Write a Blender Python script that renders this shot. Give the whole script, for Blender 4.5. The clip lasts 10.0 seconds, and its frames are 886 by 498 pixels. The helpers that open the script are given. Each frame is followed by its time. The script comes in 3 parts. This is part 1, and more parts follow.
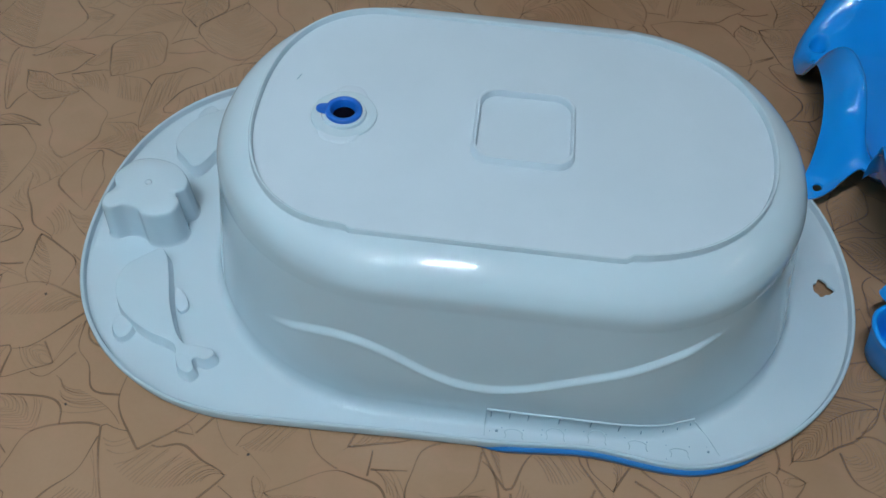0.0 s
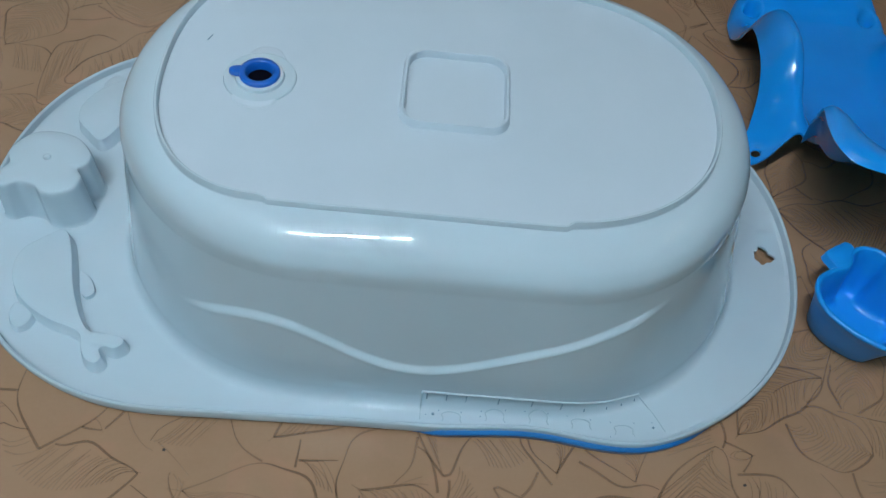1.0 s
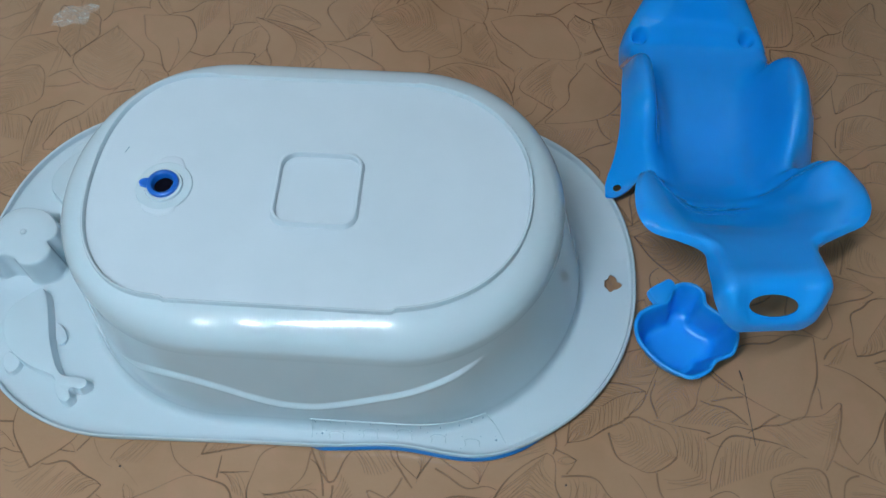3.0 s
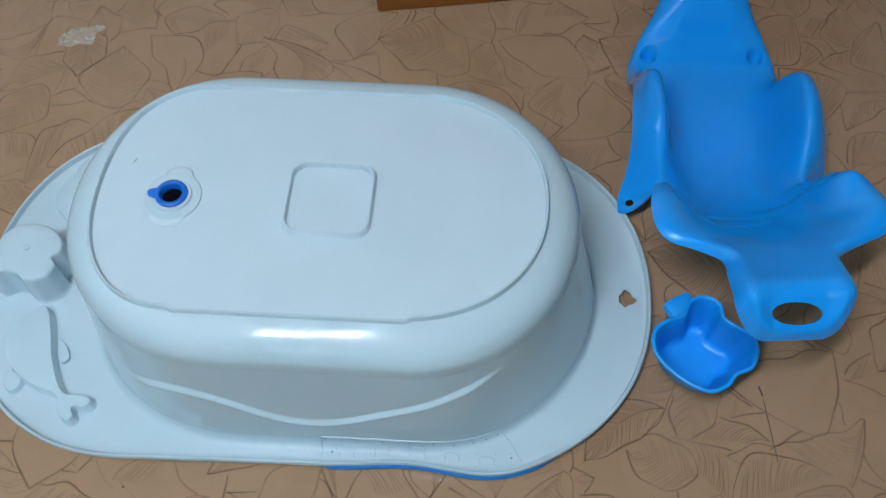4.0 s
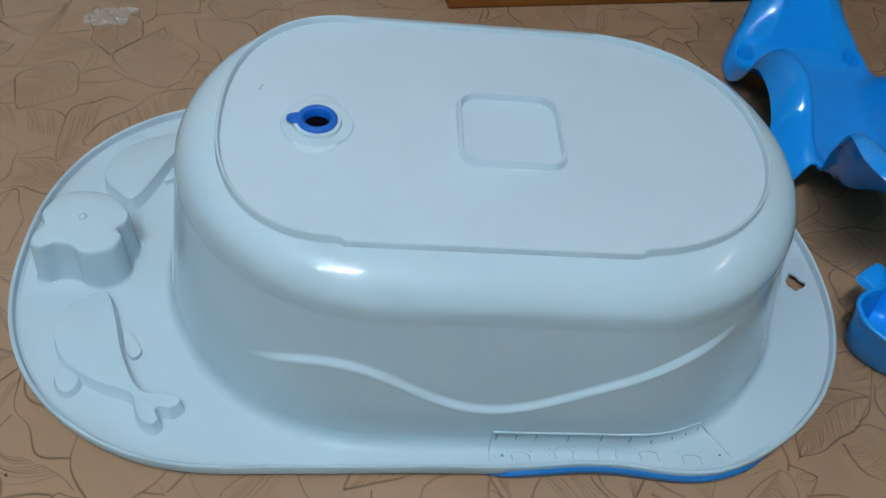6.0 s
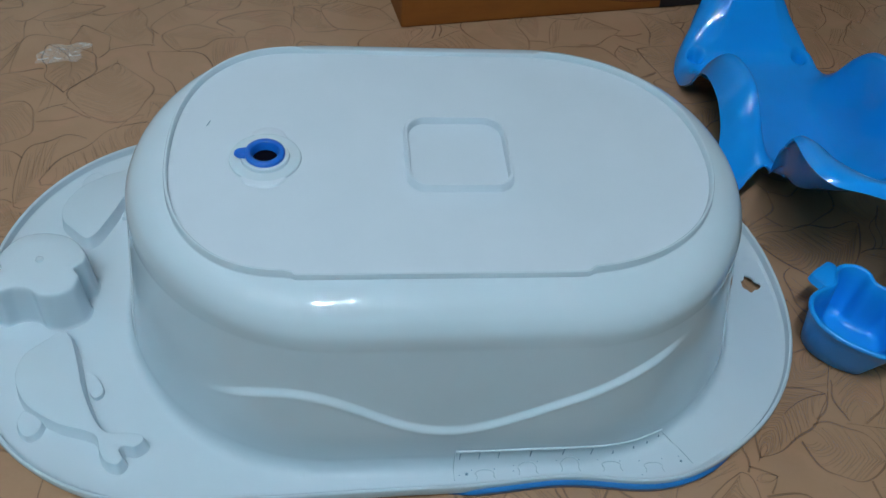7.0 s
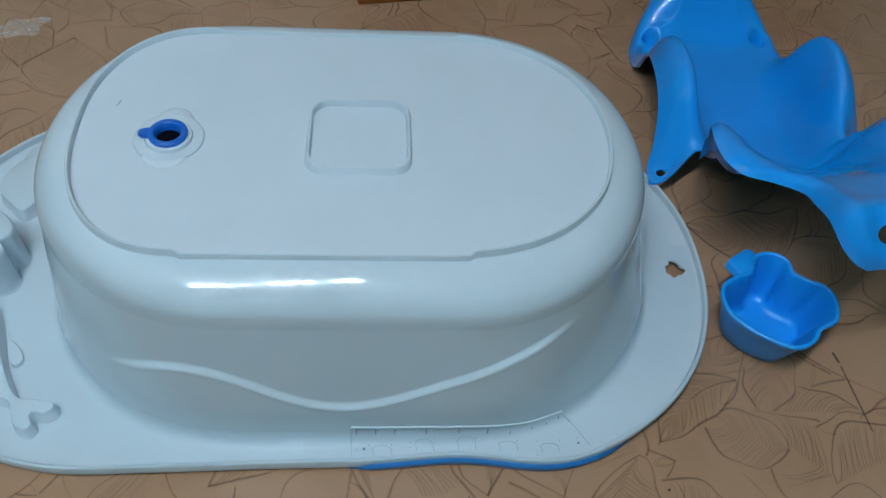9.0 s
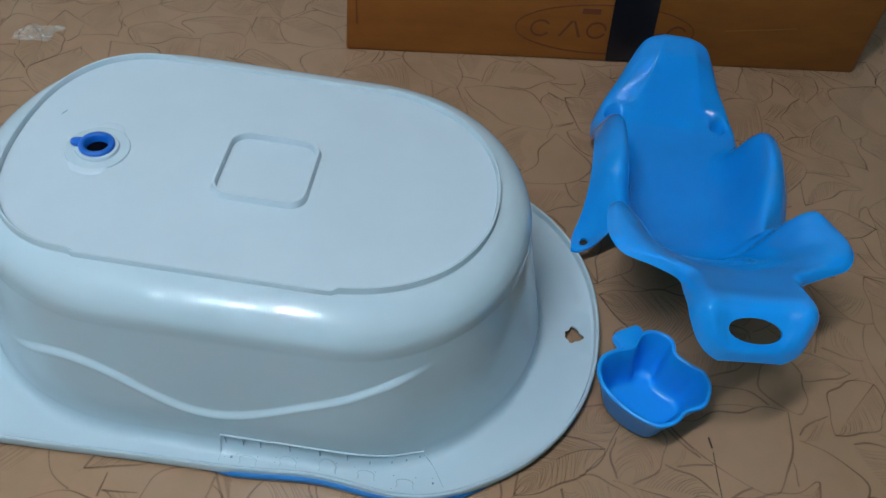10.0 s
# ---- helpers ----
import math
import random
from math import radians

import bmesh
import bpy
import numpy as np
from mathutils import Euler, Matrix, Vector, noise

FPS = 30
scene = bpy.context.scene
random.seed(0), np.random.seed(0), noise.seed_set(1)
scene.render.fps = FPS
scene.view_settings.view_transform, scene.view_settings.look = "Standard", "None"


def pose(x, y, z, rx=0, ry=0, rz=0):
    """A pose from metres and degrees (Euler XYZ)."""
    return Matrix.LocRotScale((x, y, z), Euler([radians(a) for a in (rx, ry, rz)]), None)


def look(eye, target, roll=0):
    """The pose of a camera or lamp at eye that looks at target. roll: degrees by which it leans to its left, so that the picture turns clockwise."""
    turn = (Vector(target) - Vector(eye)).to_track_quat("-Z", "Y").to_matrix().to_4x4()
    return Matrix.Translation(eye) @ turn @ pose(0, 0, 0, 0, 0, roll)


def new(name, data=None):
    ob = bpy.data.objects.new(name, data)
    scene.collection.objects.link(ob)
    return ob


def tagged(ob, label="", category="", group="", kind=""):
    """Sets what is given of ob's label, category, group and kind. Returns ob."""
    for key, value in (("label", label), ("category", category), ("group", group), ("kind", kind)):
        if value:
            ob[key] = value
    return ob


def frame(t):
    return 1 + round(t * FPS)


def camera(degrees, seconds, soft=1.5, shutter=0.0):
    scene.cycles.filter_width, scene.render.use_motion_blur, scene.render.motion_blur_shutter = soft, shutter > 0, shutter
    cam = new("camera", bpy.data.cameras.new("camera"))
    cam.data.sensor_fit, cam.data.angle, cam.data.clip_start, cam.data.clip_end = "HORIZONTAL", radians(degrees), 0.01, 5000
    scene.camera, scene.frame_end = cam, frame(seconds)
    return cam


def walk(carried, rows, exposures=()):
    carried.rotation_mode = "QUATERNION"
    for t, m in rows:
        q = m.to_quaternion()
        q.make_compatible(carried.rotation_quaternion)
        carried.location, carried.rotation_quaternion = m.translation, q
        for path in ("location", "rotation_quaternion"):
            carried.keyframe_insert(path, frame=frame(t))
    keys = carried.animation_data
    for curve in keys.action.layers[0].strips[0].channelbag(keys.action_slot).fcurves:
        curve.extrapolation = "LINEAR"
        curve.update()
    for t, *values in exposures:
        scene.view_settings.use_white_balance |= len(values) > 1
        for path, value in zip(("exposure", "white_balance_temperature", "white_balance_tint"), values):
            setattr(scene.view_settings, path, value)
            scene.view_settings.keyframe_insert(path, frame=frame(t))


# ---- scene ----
cam = camera(54.1, 10.0, soft=1.5)
PATH = [
    (0, (0.143, 0.189, 0.812), (0.054, 1.407, -0.772), 3.2),
    (0.5, (0.134, 0.2, 0.746), (0.159, 1.435, -0.826), 8.0),
    (1, (0.146, 0.214, 0.761), (0.213, 1.417, -0.835), 7.8),
    (1.5, (0.167, 0.26, 0.872), (0.165, 1.349, -0.805), 2.4),
    (2, (0.251, 0.276, 1.0), (0.21, 1.261, -0.741), 0.9),
    (2.5, (0.32, 0.276, 1.039), (0.231, 1.224, -0.72), -0.8),
    (2.7, (0.339, 0.285, 1.046), (0.257, 1.221, -0.72), -1.3),
    (3.8, (0.385, 0.258, 1.032), (0.265, 1.337, -0.648), -2.3),
    (4, (0.341, 0.257, 1.011), (0.257, 1.305, -0.69), -1.1),
    (4.5, (0.172, 0.212, 0.905), (0.272, 1.424, -0.682), 7.4),
    (5, (0.045, 0.219, 0.817), (0.132, 1.592, -0.635), 7.9),
    (5.5, (0.034, 0.223, 0.742), (0.165, 1.545, -0.753), 7.4),
    (6, (0.034, 0.194, 0.734), (0.233, 1.517, -0.753), 9.0),
    (6.2, (0.04, 0.2, 0.74), (0.252, 1.53, -0.739), 9.1),
    (7.3, (0.063, 0.199, 0.759), (0.283, 1.526, -0.721), 5.9),
    (7.5, (0.063, 0.198, 0.76), (0.258, 1.526, -0.722), 5.1),
    (8, (0.067, 0.196, 0.762), (0.196, 1.467, -0.778), 3.9),
    (8.5, (0.086, 0.196, 0.775), (0.227, 1.471, -0.76), 3.7),
    (9, (0.191, 0.19, 0.786), (0.338, 1.469, -0.744), 5.6),
    (9.5, (0.3, 0.183, 0.818), (0.376, 1.519, -0.669), 5.8),
    (10, (0.371, 0.159, 0.848), (0.356, 1.503, -0.634), 8.2),
]
EXPOSURES = [(0.0, 0.01), (1.0, -0.02), (1.6, 0.0), (2.1, 0.17), (2.7, 0.19), (4.0, 0.24), (4.6, 0.16), (5.5, 0.13), (6.2, 0.04), (7.5, -0.04), (8.5, 0.04), (9.0, -0.02), (9.5, -0.12), (10.0, 0.07)]
walk(cam, [(t, look(eye, target, roll)) for t, eye, target, roll in PATH], EXPOSURES)

# ---------------------------------------------------------------- world and lamps
world = bpy.data.worlds.new("world")
scene.world = world
world.use_nodes = True
world.node_tree.nodes["Background"].inputs["Color"].default_value = (0.8, 0.9, 1.0, 1)
world.node_tree.nodes["Background"].inputs["Strength"].default_value = 0.02


# three unseen ceiling tube lights give all the light, the third an added fill: place, turn, strength, tubes along the
# batten; built below
TUBES = [((-0.33, -0.25, 2.42), 40.0, 1420.0, ((-0.615, -0.45), (-0.32, 0.600))), ((-1.65, -0.15, 2.42), -8.0, 60.0, ((-0.615, 0.615),)), ((2.35, 0.95, 2.42), 90.0, 60.0, ((-0.615, 0.615),))]
# the warm colour is for the third lamp, added to lift the right-hand floor
COOL, WARM_FILL = (0.82, 0.925, 1.0), (1.0, 0.86, 0.82)
TUBE_COLOURS = [COOL, COOL, WARM_FILL]


# ---------------------------------------------------------------- material helpers
def material(name, base, rough=0.4, metal=0.0, spec=0.5):
    m = bpy.data.materials.new(name)
    m.use_nodes = True
    b = m.node_tree.nodes["Principled BSDF"]
    b.inputs["Base Color"].default_value = (*base, 1)
    b.inputs["Roughness"].default_value = rough
    b.inputs["Metallic"].default_value = metal
    b.inputs["Specular IOR Level"].default_value = spec
    return m


class Nodes:
    def __init__(self, m):
        self.t = m.node_tree
        self.b = self.t.nodes["Principled BSDF"]
        self.co = self.t.nodes.new("ShaderNodeTexCoord").outputs["Object"]

    def add(self, kind, **values):
        n = self.t.nodes.new(kind)
        for k, v in values.items():
            n.inputs[k.replace("_", " ")].default_value = v
        return n

    def link(self, a, b):
        self.t.links.new(a, b)

    def noise(self, scale, detail=4.0, rough=0.55, distortion=0.0, at=None):
        n = self.add("ShaderNodeTexNoise", Scale=scale, Detail=detail, Roughness=rough, Distortion=distortion)
        self.link(at or self.co, n.inputs["Vector"])
        return n.outputs["Fac"]

    def ramp(self, fac, stops):
        r = self.t.nodes.new("ShaderNodeValToRGB")
        e = r.color_ramp.elements
        while len(e) < len(stops):
            e.new(0.5)
        for el, (p, c) in zip(e, stops):
            el.position = p
            el.color = (*c, 1) if len(c) == 3 else c
        self.link(fac, r.inputs["Fac"])
        return r.outputs["Color"]

    def mix(self, fac, a, b, blend="MIX"):
        n = self.t.nodes.new("ShaderNodeMix")
        n.data_type, n.blend_type = "RGBA", blend
        for sock, v in ((n.inputs[0], fac), (n.inputs[6], a), (n.inputs[7], b)):
            if isinstance(v, (int, float)):
                sock.default_value = v
            elif isinstance(v, tuple):
                sock.default_value = (*v, 1)
            else:
                self.link(v, sock)
        return n.outputs[2]

    def math(self, op, a, b=0.0):
        n = self.t.nodes.new("ShaderNodeMath")
        n.operation = op
        for sock, v in ((n.inputs[0], a), (n.inputs[1], b)):
            if isinstance(v, (int, float)):
                sock.default_value = v
            else:
                self.link(v, sock)
        return n.outputs[0]

    def bump(self, height, strength, distance):
        n = self.add("ShaderNodeBump", Strength=strength, Distance=distance)
        self.link(height, n.inputs["Height"])
        self.link(n.outputs["Normal"], self.b.inputs["Normal"])


def tub_plastic():
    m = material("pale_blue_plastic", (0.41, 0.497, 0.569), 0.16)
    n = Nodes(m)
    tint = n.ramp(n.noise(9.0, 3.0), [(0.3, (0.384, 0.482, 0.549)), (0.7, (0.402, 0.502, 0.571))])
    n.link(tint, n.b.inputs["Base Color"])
    n.link(n.ramp(n.noise(40.0, 5.0), [(0.35, (0.008,) * 3), (0.75, (0.022,) * 3)]), n.b.inputs["Roughness"])
    n.b.inputs["Subsurface Weight"].default_value = 0.08
    n.b.inputs["Subsurface Radius"].default_value = (0.003, 0.009, 0.011)
    n.b.inputs["Subsurface Scale"].default_value = 1.0
    n.bump(n.noise(22.0, 1.0), 0.020, 0.002)
    return m


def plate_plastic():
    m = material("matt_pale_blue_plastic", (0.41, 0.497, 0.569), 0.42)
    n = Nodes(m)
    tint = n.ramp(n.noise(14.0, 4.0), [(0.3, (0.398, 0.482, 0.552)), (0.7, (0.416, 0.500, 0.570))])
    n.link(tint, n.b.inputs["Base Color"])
    n.bump(n.noise(900.0, 2.0), 0.15, 0.0006)
    return m


def blue_plastic(name, base, rough, gloss=0.0):
    m = material(name, base, rough)
    n = Nodes(m)
    lo = tuple(c * 0.9 for c in base)
    n.link(n.ramp(n.noise(12.0, 3.0), [(0.3, lo), (0.7, base)]), n.b.inputs["Base Color"])
    n.b.inputs["Coat Weight"].default_value = gloss
    n.b.inputs["Coat Roughness"].default_value = 0.012
    n.b.inputs["Subsurface Weight"].default_value = 0.1
    n.b.inputs["Subsurface Radius"].default_value = (0.004, 0.008, 0.015)
    n.bump(n.noise(30.0, 1.0), 0.018, 0.002)
    return m


def vinyl_floor():
    m = material("leaf_print_vinyl", (0.5, 0.36, 0.25), 0.25)
    n = Nodes(m)
    base = n.ramp(n.noise(5.0, 5.0), [(0.25, (0.262, 0.158, 0.094)), (0.75, (0.322, 0.206, 0.134))])
    base = n.mix(n.math("MULTIPLY", n.noise(260.0, 3.0), 0.25), base, (0.215, 0.130, 0.076))
    patch = n.ramp(n.noise(16.0, 2.0, 0.5, 1.2), [(0.52, (0, 0, 0)), (0.68, (1, 1, 1))])
    base = n.mix(n.math("MULTIPLY", patch, 0.30), base, (0.34, 0.182, 0.120))
    n.link(base, n.b.inputs["Base Color"])
    n.link(n.ramp(n.noise(18.0, 4.0), [(0.3, (0.06,) * 3), (0.75, (0.15,) * 3)]), n.b.inputs["Roughness"])
    n.bump(n.noise(120.0, 3.0), 0.08, 0.002)
    return m


def floor_ink(name, base, lo, hi):
    """Print that fades in and out over the vinyl."""
    m = material(name, base, 0.12)
    n = Nodes(m)
    n.link(n.ramp(n.noise(11.0, 3.0), [(0.34, (lo,) * 3), (0.60, (hi,) * 3)]), n.b.inputs["Alpha"])
    return m


def cardboard():
    m = material("brown_cardboard", (0.3, 0.14, 0.05), 0.75)
    n = Nodes(m)
    mp = n.add("ShaderNodeMapping")
    mp.inputs["Scale"].default_value = (1.0, 1.0, 3.0)
    n.link(n.co, mp.inputs["Vector"])
    grain = n.noise(9.0, 6.0, 0.65, at=mp.outputs[0])
    n.link(n.ramp(grain, [(0.3, (0.205, 0.057, 0.003)), (0.72, (0.275, 0.086, 0.006))]), n.b.inputs["Base Color"])
    n.bump(grain, 0.06, 0.002)
    return m


def plaster(name, base):
    m = material(name, base, 0.8)
    n = Nodes(m)
    n.link(n.ramp(n.noise(2.5, 6.0), [(0.3, tuple(c * 0.93 for c in base)), (0.7, base)]), n.b.inputs["Base Color"])
    n.bump(n.noise(70.0, 4.0), 0.2, 0.003)
    return m


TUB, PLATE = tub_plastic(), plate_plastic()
SEAT = blue_plastic("glossy_blue_plastic", (0.004, 0.252, 0.72), 0.025, 0.4)
CUP = blue_plastic("satin_blue_plastic", (0.004, 0.265, 0.74), 0.42)
PLUG = blue_plastic("dark_blue_rubber", (0.004, 0.105, 0.46), 0.35)
TRIM = blue_plastic("trim_blue_plastic", (0.0144, 0.144, 0.396), 0.3)
BORE_SHADE = material("black_bore_shade", (0.003, 0.003, 0.006), 1.0, 0.0, 0.0)
INK = material("faint_dark_ink", (0.13, 0.22, 0.29), 0.5)
PENCIL = material("faint_relief_line", (0.259, 0.36, 0.41), 0.3)
FLOOR, BOX = vinyl_floor(), cardboard()
LEAF_INK, VEIN_INK = floor_ink("brown_leaf_ink", (0.170, 0.084, 0.038), 0.22, 0.50), floor_ink("fine_vein_ink", (0.175, 0.092, 0.048), 0.10, 0.30)
TAPE = material("black_tape", (0.008, 0.008, 0.012), 0.3)
PRINT = material("brown_print", (0.135, 0.030, 0.006), 0.7)
CREASE = material("pale_crease", (0.25, 0.095, 0.018), 0.7)
DARK = material("dark_scratch", (0.03, 0.02, 0.015), 0.6)
# wall and ceiling colours are set for the light they bounce
BOUNCE_WALL = plaster("pale_cream_bounce_wall", (0.50, 0.43, 0.38))
WALL, CEILING = plaster("teal_bounce_wall", (0.10, 0.29, 0.31)), plaster("grey_bounce_ceiling", (0.19, 0.205, 0.22))
LAMP_WHITE = material("lamp_white", (0.8, 0.8, 0.8), 0.4)


# ---------------------------------------------------------------- mesh helpers
def part(name, bm, mat, parent=None, label="", smooth=True):
    me = bpy.data.meshes.new(name)
    bmesh.ops.recalc_face_normals(bm, faces=bm.faces)
    bm.to_mesh(me)
    bm.free()
    me.materials.append(mat)
    if smooth:
        for p in me.polygons:
            p.use_smooth = True
    ob = new(name, me)
    ob.parent = parent
    if label:
        ob["label"] = label
    return ob


def bake(ob):
    """Apply the modifiers to the mesh."""
    deps = bpy.context.evaluated_depsgraph_get()
    deps.update()
    me = bpy.data.meshes.new_from_object(ob.evaluated_get(deps))
    ob.modifiers.clear()
    ob.data = me


def cut(ob, cutters):
    for c in cutters:
        b = ob.modifiers.new("cut", "BOOLEAN")
        b.operation, b.solver, b.object = "DIFFERENCE", "EXACT", c
    bake(ob)
    for c in cutters:
        bpy.data.objects.remove(c)


def keep_largest(ob):
    """Drop loose crumbs left by a cut."""
    bm = bmesh.new()
    bm.from_mesh(ob.data)
    left, islands = set(bm.verts), []
    while left:
        stack, island = [left.pop()], []
        while stack:
            v = stack.pop()
            island.append(v)
            for e in v.link_edges:
                w = e.other_vert(v)
                if w in left:
                    left.remove(w)
                    stack.append(w)
        islands.append(island)
    islands.sort(key=len)
    for island in islands[:-1]:
        bmesh.ops.delete(bm, geom=island, context="VERTS")
    bm.to_mesh(ob.data)
    bm.free()


def smooth_by_angle(ob, degrees):
    ob.data.set_sharp_from_angle(angle=radians(degrees))


def spline(points, count, closed=False):
    """Evenly stepped Catmull-Rom curve through the points."""
    p = np.array(points, float)
    n = len(p)
    out = []
    spans = n if closed else n - 1
    for k in range(count):
        u = k * spans / (count if closed else count - 1)
        i = min(int(u), spans - 1)
        f = u - i
        if closed:
            a, b, c, d = p[(i - 1) % n], p[i], p[(i + 1) % n], p[(i + 2) % n]
        else:
            a, b, c, d = p[max(i - 1, 0)], p[i], p[i + 1], p[min(i + 2, n - 1)]
        out.append(0.5 * (2 * b + (c - a) * f + (2 * a - 5 * b + 4 * c - d) * f * f + (3 * b - a - 3 * c + d) * f ** 3))
    return np.array(out)


def rings_mesh(rings, close_last=False, close_first=False):
    """A bmesh of quads between closed rings with the same number of points."""
    bm = bmesh.new()
    rows = [[bm.verts.new(p) for p in r] for r in rings]
    n = len(rows[0])
    for a, b in zip(rows, rows[1:]):
        for i in range(n):
            j = (i + 1) % n
            bm.faces.new((a[i], a[j], b[j], b[i]))
    if close_last:
        bm.faces.new(rows[-1])
    if close_first:
        bm.faces.new(rows[0])
    return bm


def grid_mesh(rows):
    bm = bmesh.new()
    vs = [[bm.verts.new(p) for p in r] for r in rows]
    for a, b in zip(vs, vs[1:]):
        for i in range(len(a) - 1):
            bm.faces.new((a[i], a[i + 1], b[i + 1], b[i]))
    return bm


def inset_outline(pts, d):
    """Move a closed plan outline inwards by d (counter-clockwise outline)."""
    p = np.array(pts)
    t = np.roll(p, -1, 0) - np.roll(p, 1, 0)
    t /= np.maximum(np.linalg.norm(t, axis=1), 1e-9)[:, None]
    return p + np.stack([-t[:, 1], t[:, 0]], 1) * d


def relief(outline, z0, z1, slope, edge, count=96):
    """A raised shape with sloping sides and a rounded top edge."""
    p = spline(outline, count, True)
    area = 0.5 * np.sum(p[:, 0] * np.roll(p[:, 1], -1) - p[:, 1] * np.roll(p[:, 0], -1))
    if area < 0:
        p = p[::-1]
    rings = []
    for d, z in ((-slope * 0.7, z0), (0.0, z0 + 0.0012), (slope, z1 - edge), (slope + edge * 0.3, z1 - edge * 0.3), (slope + edge, z1)):
        rings.append([(x, y, z) for x, y in inset_outline(p, d)])
    return rings_mesh(rings, close_last=True)


def mould(outline, steps, count=180):
    """A raised shape whose outline shrinks towards its middle: steps of (scale, height)."""
    p = spline(outline, count, True)
    c = (p.max(0) + p.min(0)) / 2
    return rings_mesh([[(*(c + (q - c) * f), z) for q in p] for f, z in steps], close_last=True)


def rod(points, radius, sides=8, count=40, closed=False):
    """A round rod along a smooth line."""
    line = spline(points, count, closed)
    rings = []
    for i in range(len(line)):
        a = line[i - 1] if (closed or i) else line[i]
        b = line[(i + 1) % len(line)] if (closed or i < len(line) - 1) else line[i]
        t = Vector(b - a).normalized()
        s = t.cross(Vector((0, 0, 1)))
        s = s.normalized() if s.length > 1e-6 else Vector((1, 0, 0))
        u = s.cross(t)
        rings.append([tuple(Vector(line[i]) + (s * math.cos(q) + u * math.sin(q)) * radius) for q in [2 * math.pi * k / sides for k in range(sides)]])
    if closed:
        rings.append(rings[0])
        return rings_mesh(rings)
    return rings_mesh(rings, True, True)


def box_mesh(lo, hi, bevel=0.0):
    bm = bmesh.new()
    bmesh.ops.create_cube(bm, size=1.0)
    for v in bm.verts:
        for i in range(3):
            v.co[i] = lo[i] + (v.co[i] + 0.5) * (hi[i] - lo[i])
    if bevel:
        bmesh.ops.bevel(bm, geom=bm.edges[:], offset=bevel, segments=2, affect="EDGES", profile=0.5)
    return bm


def bar(name, parent, mat, a, b, width, z0, z1):
    """A thin flat bar from a to b in plan."""
    a, b = Vector((*a, 0)), Vector((*b, 0))
    t = (b - a).normalized()
    s = Vector((-t.y, t.x, 0)) * width / 2
    bm = bmesh.new()
    lo = [bm.verts.new((p.x, p.y, z0)) for p in (a - s, b - s, b + s, a + s)]
    hi = [bm.verts.new((p.x, p.y, z1)) for p in (a - s, b - s, b + s, a + s)]
    bm.faces.new(hi)
    bm.faces.new(lo)
    for i in range(4):
        bm.faces.new((lo[i], lo[(i + 1) % 4], hi[(i + 1) % 4], hi[i]))
    return part(name, bm, mat, parent, smooth=False)


# ---------------------------------------------------------------- the room
def slab(name, lo, hi, mat, label, category):
    ob = part(name, box_mesh(lo, hi), mat, smooth=False)
    return tagged(ob, label, category, kind="structure")


X0, X1, Y0, Y1, H = -2.6, 2.8, -2.2, 2.4, 2.7
floor = slab("floor", (X0 - 0.1, Y0 - 0.1, -0.1), (X1 + 0.1, Y1 + 0.1, 0.0), FLOOR, "tan vinyl floor printed with brown leaf outlines", "floor")
# unseen shell: pale north wall lifts the back floor, teal walls tint the shade
slab("ceiling", (X0 - 0.1, Y0 - 0.1, H), (X1 + 0.1, Y1 + 0.1, H + 0.1), CEILING, "unseen plain grey ceiling, toned for its bounce light", "ceiling")
slab("wall_west", (X0 - 0.1, Y0 - 0.1, 0.0), (X0, Y1 + 0.1, H), WALL, "unseen plain teal wall, tinted for its bounce light", "wall")
slab("wall_east", (X1, Y0 - 0.1, 0.0), (X1 + 0.1, Y1 + 0.1, H), WALL, "unseen plain teal wall, tinted for its bounce light", "wall")
slab("wall_south", (X0, Y0 - 0.1, 0.0), (X1, Y0, H), WALL, "unseen plain teal wall, tinted for its bounce light", "wall")
slab("wall_north", (X0, Y1, 0.0), (X1, Y1 + 0.1, H), BOUNCE_WALL, "unseen pale cream wall, added to bounce light on the floor", "wall")

# ---------------------------------------------------------------- the bathtub
YC = 0.8125
SIDES = 400


def oval(x_left, x_right, half, c_left, c_right, z, wavy=0.0, power=1.0):
    """A long rounded ring: two half ellipses joined by straight sides, stepped evenly by turn."""
    pts = []
    q = SIDES // 4
    for k in range(q):
        a = -math.pi / 2 + math.pi * k / q
        pts.append((c_right + (x_right - c_right) * abs(math.cos(a)) ** (0.4 + 0.6 * power), YC + half * math.copysign(abs(math.sin(a)) ** (0.4 + 0.6 * power), math.sin(a))))
    for k in range(q):
        pts.append((c_right + (c_left - c_right) * k / q, YC + half))
    for k in range(q):
        a = math.pi / 2 + math.pi * k / q
        pts.append((c_left - (c_left - x_left) * abs(math.cos(a)) ** power, YC + half * math.copysign(abs(math.sin(a)) ** power, math.sin(a))))
    for k in range(q):
        pts.append((c_left + (c_right - c_left) * k / q, YC - half))
    return [(x, y + wavy * edge_wave(x, y), z) for x, y in pts]


def bump_at(x, c, w):
    return math.exp(-((x - c) / w) ** 2)


def edge_wave(x, y):
    """The front edge swings in and out along the scale."""
    if y > YC:
        return 0.0
    return 0.0012 * bump_at(x, 0.14, 0.10) + 0.0075 * bump_at(x, 0.268, 0.060) - 0.0050 * bump_at(x, 0.385, 0.050) - 0.0030 * bump_at(x, -0.06, 0.12)


